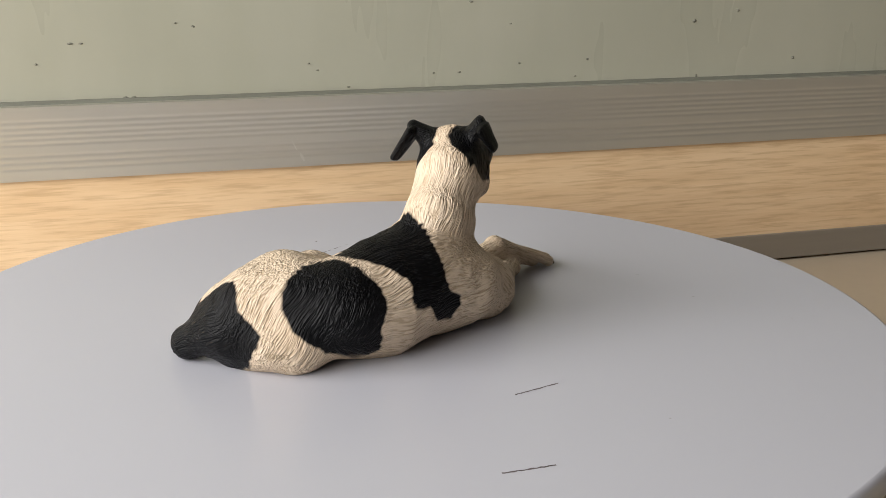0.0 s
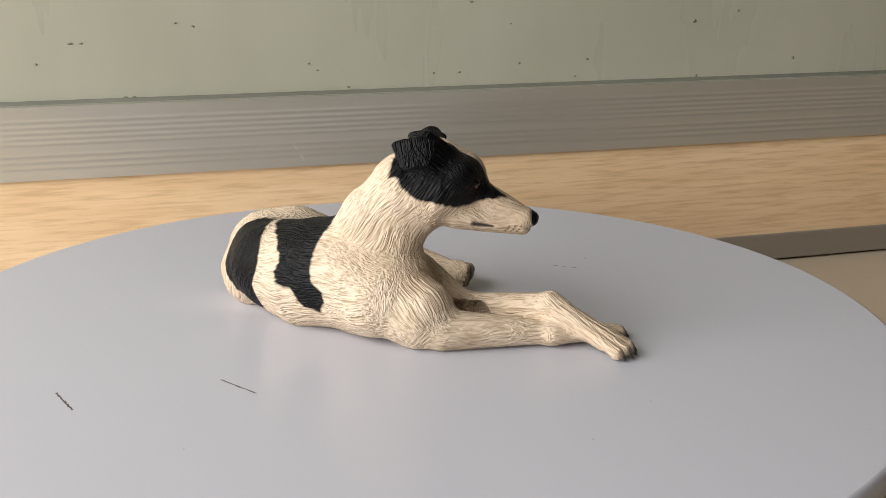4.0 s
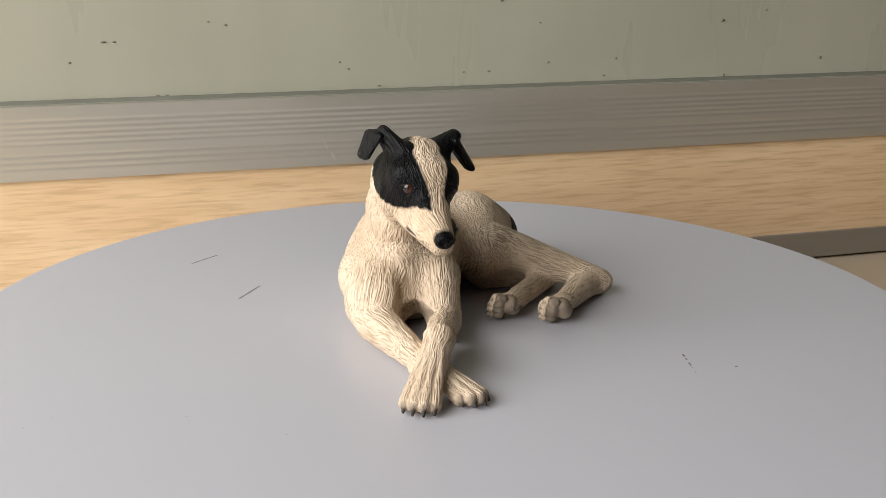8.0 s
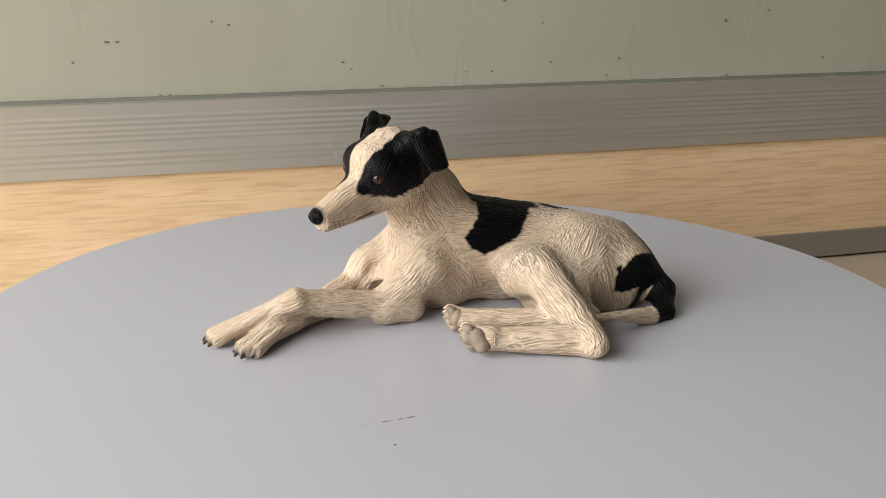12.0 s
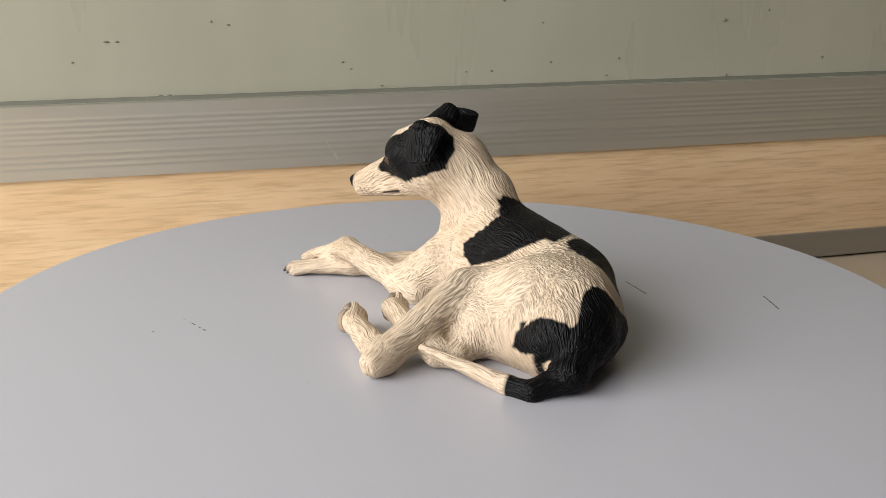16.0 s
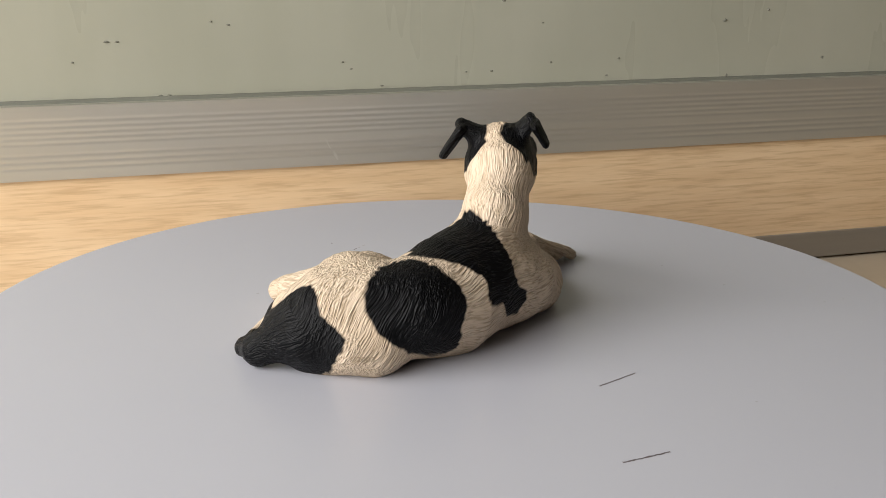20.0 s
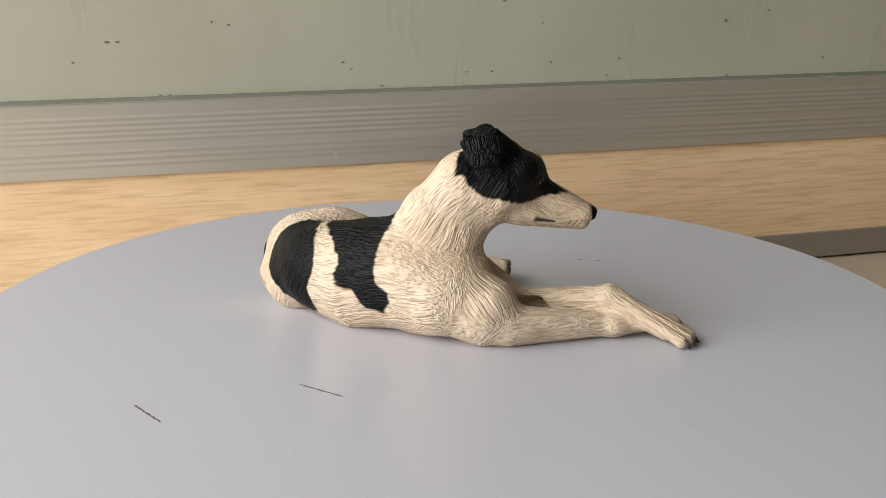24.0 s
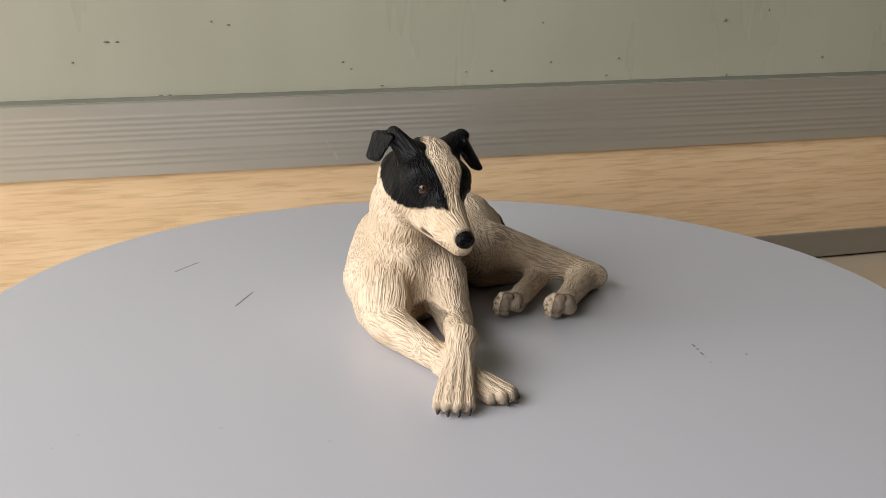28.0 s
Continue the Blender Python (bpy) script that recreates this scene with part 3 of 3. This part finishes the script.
patch((2.52, 1.36, 4.8), 29.4, 12.9, 0.30, 1.45, [(-0.61, 1.2), (-0.46, 1.2), (0.01, 0.97), (0.13, 0.77), (0.43, 0.47), (0.71, 0.01), (0.83, -0.3), (1.02, -0.69), (0.79, -0.64), (0.53, -0.61), (0.17, -0.71), (-0.06, -0.75), (-0.37, -0.62), (-0.76, -0.48), (-0.99, -0.28), (-1.1, 0.07), (-1.12, 0.31), (-0.92, 0.54), (-0.76, 0.92)])  # mask right front
patch((1.37, 1.57, 4.8), 117.9, 12.0, 0.20, 1.10, [(-0.83, -0.76), (-0.71, -0.53), (-0.54, -0.12), (-0.08, 0.29), (0.29, 0.7), (0.54, 1.02), (0.87, 1.23), (1.15, 1.13), (1.14, -0.05), (1.11, -0.38), (0.86, -0.54), (0.57, -0.76), (0.27, -0.85), (-0.22, -0.78), (-0.81, -0.76)])  # mask left
patch((2.42, 1.47, 4.8), 69.9, 12.6, 0.25, 1.45, [(-0.75, 0.97), (0.03, 1.2), (0.03, 0.42), (0.15, -0.05), (0.12, -0.74), (-0.22, -0.71), (-0.61, -0.44), (-0.84, 0.27)])  # blaze right
patch((1.48, 1.84, 4.7), 84.9, 12.7, 0.25, 1.45, [(-0.34, -0.67), (0.21, -0.62), (0.55, -0.29), (0.76, 0.17), (0.88, 1.09), (0.77, 1.31), (0.34, 1.28), (0.18, 1.01), (-0.11, 0.46), (-0.29, 0.03), (-0.39, -0.38)])  # blaze left
patch((1.39, 1.33, 4.8), 168.6, 11.4, 0.40, 1.20, [(-0.88, -0.52), (-0.74, -0.05), (-0.24, 0.66), (0.49, 0.94), (1.38, 0.6), (1.53, 0.17), (1.32, -0.3), (0.71, -0.67), (-0.08, -0.87), (-0.69, -0.74)])  # mask left rear
patch((2.29, 0.46, 5.0), -73.7, 11.6, 0.10, 0.90, [(-0.67, 0.73), (-0.59, 0.25), (-0.5, -0.35), (-0.31, -0.26), (-0.19, -0.51), (0.09, -0.79), (0.68, -0.79), (0.81, -0.4), (0.85, 0.05), (0.71, 0.79), (0.46, 1.09), (-0.04, 1.04), (-0.43, 0.87)])  # mask right behind
patch((1.13, 0.64, 5.0), -119.8, 11.0, 0.10, 1.00, [(0.09, 0.81), (-0.0, 0.23), (-0.24, -0.24), (-0.29, -0.64), (-0.59, -0.73), (-0.73, -0.42), (-0.79, 0.28), (-0.66, 0.75), (-0.54, 0.87)])  # mask left behind
patch((2.31, 0.17, 5.3), -122.4, 10.4, 0.10, 1.45, [(-0.66, 0.57), (-0.33, 0.26), (-0.03, 0.05), (0.17, -0.21), (0.24, 0.14), (0.23, 0.61), (-0.29, 0.73)])  # ear right behind
patch((0.22, -1.61, 3.0), -120.6, 15.5, 0.02, 1.45, [(-1.19, -0.57), (-0.78, -0.05), (-0.27, 0.37), (0.33, 0.55), (0.85, 0.29), (1.27, -0.23), (1.59, -0.94), (1.7, -1.66), (1.51, -1.86), (0.99, -1.26), (0.26, -0.86), (-0.57, -0.66)])  # flank_front behind
patch((-4.60, -3.60, 1.2), 156.0, 19.9, 0.10, 2.2, [(-1.46, -0.63), (-1.37, -0.21), (-1.02, 0.05), (-0.68, 0.27), (0.03, 0.17), (0.33, 0.22), (0.22, 0.96), (0.32, 1.2), (0.69, 0.92), (0.98, 0.23), (1.04, -0.35), (0.9, -1.0), (0.61, -1.55), (0.02, -1.85), (-0.68, -1.88), (-1.02, -1.77), (-0.7, -1.55), (-0.1, -1.45), (0.3, -1.2), (0.15, -0.95), (-0.1, -0.8), (-0.55, -0.69), (-1.16, -0.73)])  # rump left


def painted(v, nrm):
    """How far inside a black patch each vertex lies, in centimetres (negative outside)."""
    best = np.full(len(v), -1.0)
    for c, az, el, facing, depth, poly in PATCHES:
        n = np.array((math.cos(az) * math.cos(el), math.sin(az) * math.cos(el), math.sin(el)))
        u = np.cross((0, 0, 1), n)
        u = u / np.linalg.norm(u)
        w = np.cross(n, u)
        q = np.stack([(v - c) @ u, (v - c) @ w], 1)
        near = np.full(len(v), 9.0)
        inside = np.zeros(len(v), bool)
        for a, b in zip(poly, np.roll(poly, -1, 0)):
            t = np.clip(((q - a) @ (b - a)) / ((b - a) @ (b - a)), 0, 1)
            near = np.minimum(near, np.linalg.norm(q - a - t[:, None] * (b - a), axis=1))
            cross = (a[1] > q[:, 1]) != (b[1] > q[:, 1])
            inside ^= cross & (q[:, 0] < (b[0] - a[0]) * (q[:, 1] - a[1]) / np.where(b[1] == a[1], 1e-9, b[1] - a[1]) + a[0])
        s = np.where(inside, near, -near)
        s = np.minimum(s, (nrm @ n - facing) * 0.8)
        s = np.minimum(s, np.minimum(depth + (v - c) @ n, 1.45 - (v - c) @ n))
        best = np.maximum(best, s)
    return best


# hair that does not run along its limb's own axis
COMB = {"skull": (0.3, 0.6, -0.75), "brow": (0.3, 0.6, -0.75), "neck2": (0.3, 0.9, 1.1), "neck1": (0.35, 0.8, 1.1), "chest": (0.3, 0.5, 1.0), "waist": (0.8, 0.55, 0.1),
        "ribs": (0.75, 0.6, 0.0), "nose": (0.9, -0.45, 0.0), "shoulderR": (0.7, 0.6, -1.0), "thighL": (0.2, 0.75, -0.75),
        "pelvis": (-0.45, -0.35, -0.8), "rump": (-0.5, -0.2, -0.75), "rump2": (-0.5, 0.1, -0.7), "haunchL": (-0.1, -0.45, -0.8), "haunchM": (-0.05, -0.2, -0.9)}
BLACK_FORMS = ("nose", "earRb", "earRf", "earLb", "earLf", "tail1", "tail2", "tail3")


EYES = [((2.68, 1.66, 4.68), (0.80, 0.45, 0.05)), ((1.38, 2.03, 4.56), (-0.20, 0.85, 0.05))]
MOUTH = [((2.74, 1.58, 3.47), (2.86, 2.08, 3.38)), ((1.54, 1.86, 3.32), (1.78, 2.34, 3.20))]


def ball(c, r, out, n=16):
    """A quad sphere, and which of its faces make the pupil."""
    out = out / np.linalg.norm(out)
    u = np.cross(out, (0, 0, 1))
    u = u / np.linalg.norm(u)
    w = np.cross(out, u)
    pts = [c + r * (math.cos(a) * out + math.sin(a) * (math.cos(b) * u + math.sin(b) * w))
           for a in np.linspace(0.02, math.pi - 0.02, n) for b in np.arange(n) * 2 * math.pi / n]
    quads = [(i * n + j, i * n + (j + 1) % n, (i + 1) * n + (j + 1) % n, (i + 1) * n + j) for i in range(n - 1) for j in range(n)]
    return np.array(pts), np.array(quads)[:, ::-1], np.arange(len(quads)) < 2 * n


def stamp():
    """The year pressed into the haunch: flat letters as quads, in the figurine's space."""
    cu = bpy.data.curves.new("stamp", "FONT")
    cu.body, cu.size, cu.resolution_u = "\u00a92003", 0.27, 3
    ob = new("stamp", cu)
    me = ob.evaluated_get(bpy.context.evaluated_depsgraph_get()).to_mesh()
    me.calc_loop_triangles()
    pts = np.array([v.co[:] for v in me.vertices])
    tri = np.array([t.vertices[:] for t in me.loop_triangles])
    ob.evaluated_get(bpy.context.evaluated_depsgraph_get()).to_mesh_clear()
    bpy.data.objects.remove(ob)
    bpy.data.curves.remove(cu)
    x, up = np.array((0.985, 0.12, -0.10)), np.array((0.1, -0.15, 0.98))
    base = np.array((-3.46, -5.45, 0.64))
    pts = base + pts[:, :1] * x + pts[:, 1:2] * up
    n = len(pts)
    mids = np.concatenate([(pts[tri[:, i]] + pts[tri[:, (i + 1) % 3]]) / 2 for i in range(3)])
    cen = pts[tri].mean(1)
    m, k = len(tri), np.arange(len(tri))
    quads = [np.stack([tri[:, i], n + i * m + k, n + 3 * m + k, n + ((i - 1) % 3) * m + k], 1) for i in range(3)]
    return np.concatenate([pts, mids, cen]), np.concatenate(quads)


def dog_figurine():
    h = 0.05
    lo, d = solid(h)
    v, q = skin(lo, d, h)
    v, q = refine(v, q)
    grad = lambda p: np.stack([sample(lo, d, h, p + e) - sample(lo, d, h, p - e) for e in np.eye(3) * 0.05], 1) / 0.1
    for _ in range(2):
        g = grad(v)
        v = v - (sample(lo, d, h, v) / np.maximum((g * g).sum(1), 0.1))[:, None] * g * 0.8
    g = grad(v)
    nrm = g / np.maximum(np.linalg.norm(g, axis=1), 1e-6)[:, None]

    def seat(p, depth=0.0):
        """The nearest place on the surface, or depth below it."""
        p = np.array([p])
        for _ in range(4):
            s = grad(p)
            p = p - s / np.linalg.norm(s) * (sample(lo, d, h, p)[:, None] + depth)
        return p[0]
    # how near each limb is, and the hair that runs along it
    dist = np.stack([reach(v, l) for l in FORMS], 1)
    dmin = dist.min(1, keepdims=True)
    w = np.exp(-np.maximum(dist - dmin, 0) / 0.12)
    w[w < 0.05] = 0
    w /= w.sum(1, keepdims=True)
    warp = (np.stack([value_noise(v * 1.3 + s) for s in (3.1, 17.7, 29.3)], 1) - 0.5) * 0.26
    hair = np.zeros(len(v))
    axes = [np.array(COMB.get(l[0], l[2] - l[1]), float) for l in FORMS]
    axes = [a / np.linalg.norm(a) for a in axes]
    # where a limb's hair would stand on end, it lies downwards instead
    side = [np.array((0, 0, 1.0)) - a * a[2] if abs(a[2]) < 0.8 else np.array((0.6, 0.8, 0)) - a * (a @ (0.6, 0.8, 0)) for a in axes]
    axes += [a / np.linalg.norm(a) for a in side]
    tilt = np.clip((np.abs(nrm @ np.array(axes[:len(FORMS)]).T) - 0.42) / 0.22, 0, 1)
    comb = np.concatenate([w * (1 - tilt), w * tilt], 1)

    def strand(p, i):
        """Coordinates drawn out along the hair of limb i, so that noise in them runs in strands."""
        ax = axes[i]
        return p - ((p - FORMS[i % len(FORMS)][1]) @ ax)[:, None] * ax * 0.915
    for i in range(len(axes)):
        m = comb[:, i] > 0.01
        hair[m] += comb[m, i] * value_noise(strand(v[m] + warp[m], i) / 0.085 + i * 5.3)
    hair = np.clip((hair - 0.5) * 1.7 + 0.5, 0, 1)
    # the two nearest limbs of every face give it two sets of strand coordinates and their blend
    comb = comb ** 2
    fw = comb[q].mean(1)
    order = np.argsort(-fw, 1)[:, :2]
    strands = np.zeros((2, len(q), 4, 3), np.float32)
    bend = v + warp
    for side in (0, 1):
        for i in range(len(axes)):
            m = order[:, side] == i
            if m.any():
                strands[side, m] = (strand(bend[q[m]].reshape(-1, 3), i) + i * 0.37).reshape(-1, 4, 3)
    wa = np.take_along_axis(comb[q], order[:, None, :1], 2)[..., 0]
    wb = np.take_along_axis(comb[q], order[:, None, 1:], 2)[..., 0]
    blend = wb / np.maximum(wa + wb, 1e-6)
    names = [l[0] for l in FORMS]
    close = dist.argmin(1)
    flagged = lambda test: np.array([float(test(n)) for n in names])
    black = painted(v, nrm) + (hair - 0.5) * 0.05 + (value_noise(v / 0.3) - 0.5) * 0.04
    share = (w * flagged(lambda n: n in BLACK_FORMS)).sum(1)
    black = np.maximum(black, share - 0.5)
    black = np.maximum(black, (w * flagged(lambda n: n.startswith("ear"))).sum(1) - 0.34)
    a, b = np.array((2.54, -0.78, 5.60)), np.array((2.90, -0.64, 5.12))      # rubbed edge of the right ear
    t = np.clip(((v - a) @ (b - a)) / ((b - a) @ (b - a)), 0, 1)
    black = np.minimum(black, (np.linalg.norm(v - a - t[:, None] * (b - a), axis=1) - 0.035) * 4 + (hair - 0.5) * 0.3)
    pad = (w * flagged(lambda n: n.startswith("pad"))).sum(1)
    claw = (w * flagged(lambda n: n.startswith("claw"))).sum(1)
    firm = lambda x: np.clip((x - 0.32) / 0.22, 0, 1)
    pad, claw = firm(pad), firm(claw)
    for a, b in MOUTH:      # the dark slit of the mouth
        a, b = seat(np.array(a)), seat(np.array(b))
        t = np.clip(((v - a) @ (b - a)) / ((b - a) @ (b - a)), 0, 1)
        slit = np.clip(1.4 - np.linalg.norm(v - a - t[:, None] * (b - a), axis=1) / (0.095 - 0.05 * t), 0, 1)
        claw = np.maximum(claw, slit)
        v = v - nrm * (slit * 0.03)[:, None]
    for side in (-1, 1):        # whisker dots
        for i in range(9):
            c = seat(np.array((2.52 + 0.36 * side + 0.03 * i * 0.3, 2.56 - 0.11 * side + 0.055 * i, 3.22 + 0.10 * (i % 3))))
            claw = np.maximum(claw, 0.8 * np.clip(1.5 - np.linalg.norm(v - c, axis=1) / 0.03, 0, 1))
    smooth = np.clip(pad + claw + (w * flagged(lambda n: n == "nose")).sum(1), 0, 1)
    up = np.clip((v[:, 2] - 0.02) / 0.1, 0, 1)
    v = v + nrm * ((hair - 0.55) * 0.022 * (1 - 0.9 * smooth) * up)[:, None]
    # glossy eyeballs with a dark pupil facing outwards
    slots = [np.zeros(len(q), np.int32)]
    plain = dict(grey=0.0, black=-1.0, pad=0.0, claw=0.0)
    grey = (w * flagged(lambda n: n in ("thighL", "shinL", "pelvis"))).sum(1) * np.clip(value_noise(v / 0.9 + 7.7) * 1.9 - 0.5, 0, 0.8)
    fields = dict(grey=grey, black=black, pad=pad, claw=claw)
    for at, out in EYES:
        at = seat(np.array(at), 0.13)
        ev, eq, pupil = ball(np.array(at), 0.19, np.array(out))
        slots.append(np.where(pupil, 2, 1).astype(np.int32))
        eq = eq + len(v)
        v = np.concatenate([v, ev])
        q = np.concatenate([q, eq])
        for key in fields:
            fields[key] = np.concatenate([fields[key], np.full(len(ev), plain[key])])
        strands = np.concatenate([strands, np.zeros((2, len(eq), 4, 3), np.float32)], 1)
        blend = np.concatenate([blend, np.zeros((len(eq), 4))])
    ev, eq = stamp()
    ev = np.array([seat(p, -0.008) for p in ev])
    slots.append(np.full(len(eq), 3, np.int32))
    eq = eq + len(v)
    v, q = np.concatenate([v, ev]), np.concatenate([q, eq])
    for key in fields:
        fields[key] = np.concatenate([fields[key], np.full(len(ev), plain[key])])
    strands = np.concatenate([strands, np.zeros((2, len(eq), 4, 3), np.float32)], 1)
    blend = np.concatenate([blend, np.zeros((len(eq), 4))])
    slots = np.concatenate(slots)
    me = bpy.data.meshes.new("dog_figurine")
    me.from_pydata((v * 0.01).tolist(), [], q.tolist())
    me.polygons.foreach_set("use_smooth", np.ones(len(q), bool))
    for name, val in fields.items():
        at = me.attributes.new(name, "FLOAT", "POINT")
        at.data.foreach_set("value", val.astype(np.float32))
    for name, val in (("strand_a", strands[0]), ("strand_b", strands[1])):
        me.attributes.new(name, "FLOAT_VECTOR", "CORNER").data.foreach_set("vector", val.ravel())
    me.attributes.new("strand_blend", "FLOAT", "CORNER").data.foreach_set("value", blend.astype(np.float32).ravel())
    for m in (M_RESIN, M_EYE, M_EYE_BLACK, M_STAMP):
        me.materials.append(m)
    me.polygons.foreach_set("material_index", slots)
    return me


dog = tagged(new("dog_figurine", dog_figurine()), "black and cream painted resin greyhound figurine lying with crossed forelegs", "figurine")
dog.matrix_basis = pose(0, 0, DISC_Z)


# ---- motion: the platter turns clockwise under the figurine ----
def turn_at(t):
    """Degrees turned by t seconds."""
    knots = [(0, 0.0), (3, 52.87), (8, 141.12), (17, 300.02), (20, 353.4), (25, 441.77), (28, 494.97)]
    return float(np.interp(t, [k[0] for k in knots], [k[1] for k in knots]))


def dog_turn(t):
    """The figurine's own turn: it lags and leads a little within each round."""
    b = turn_at(t)
    return b + 6.1 * math.sin(radians(b)) + 1.4 * (math.cos(radians(b)) - 1)


def motions():
    times = [i * 0.5 for i in range(57)]
    walk(platter, [(t, pose(0, 0, 0.0595, 0, 0, -turn_at(t))) for t in times])
    walk(dog, [(t, pose(0, 0, DISC_Z, 0, 0, -dog_turn(t))) for t in times])


motions()
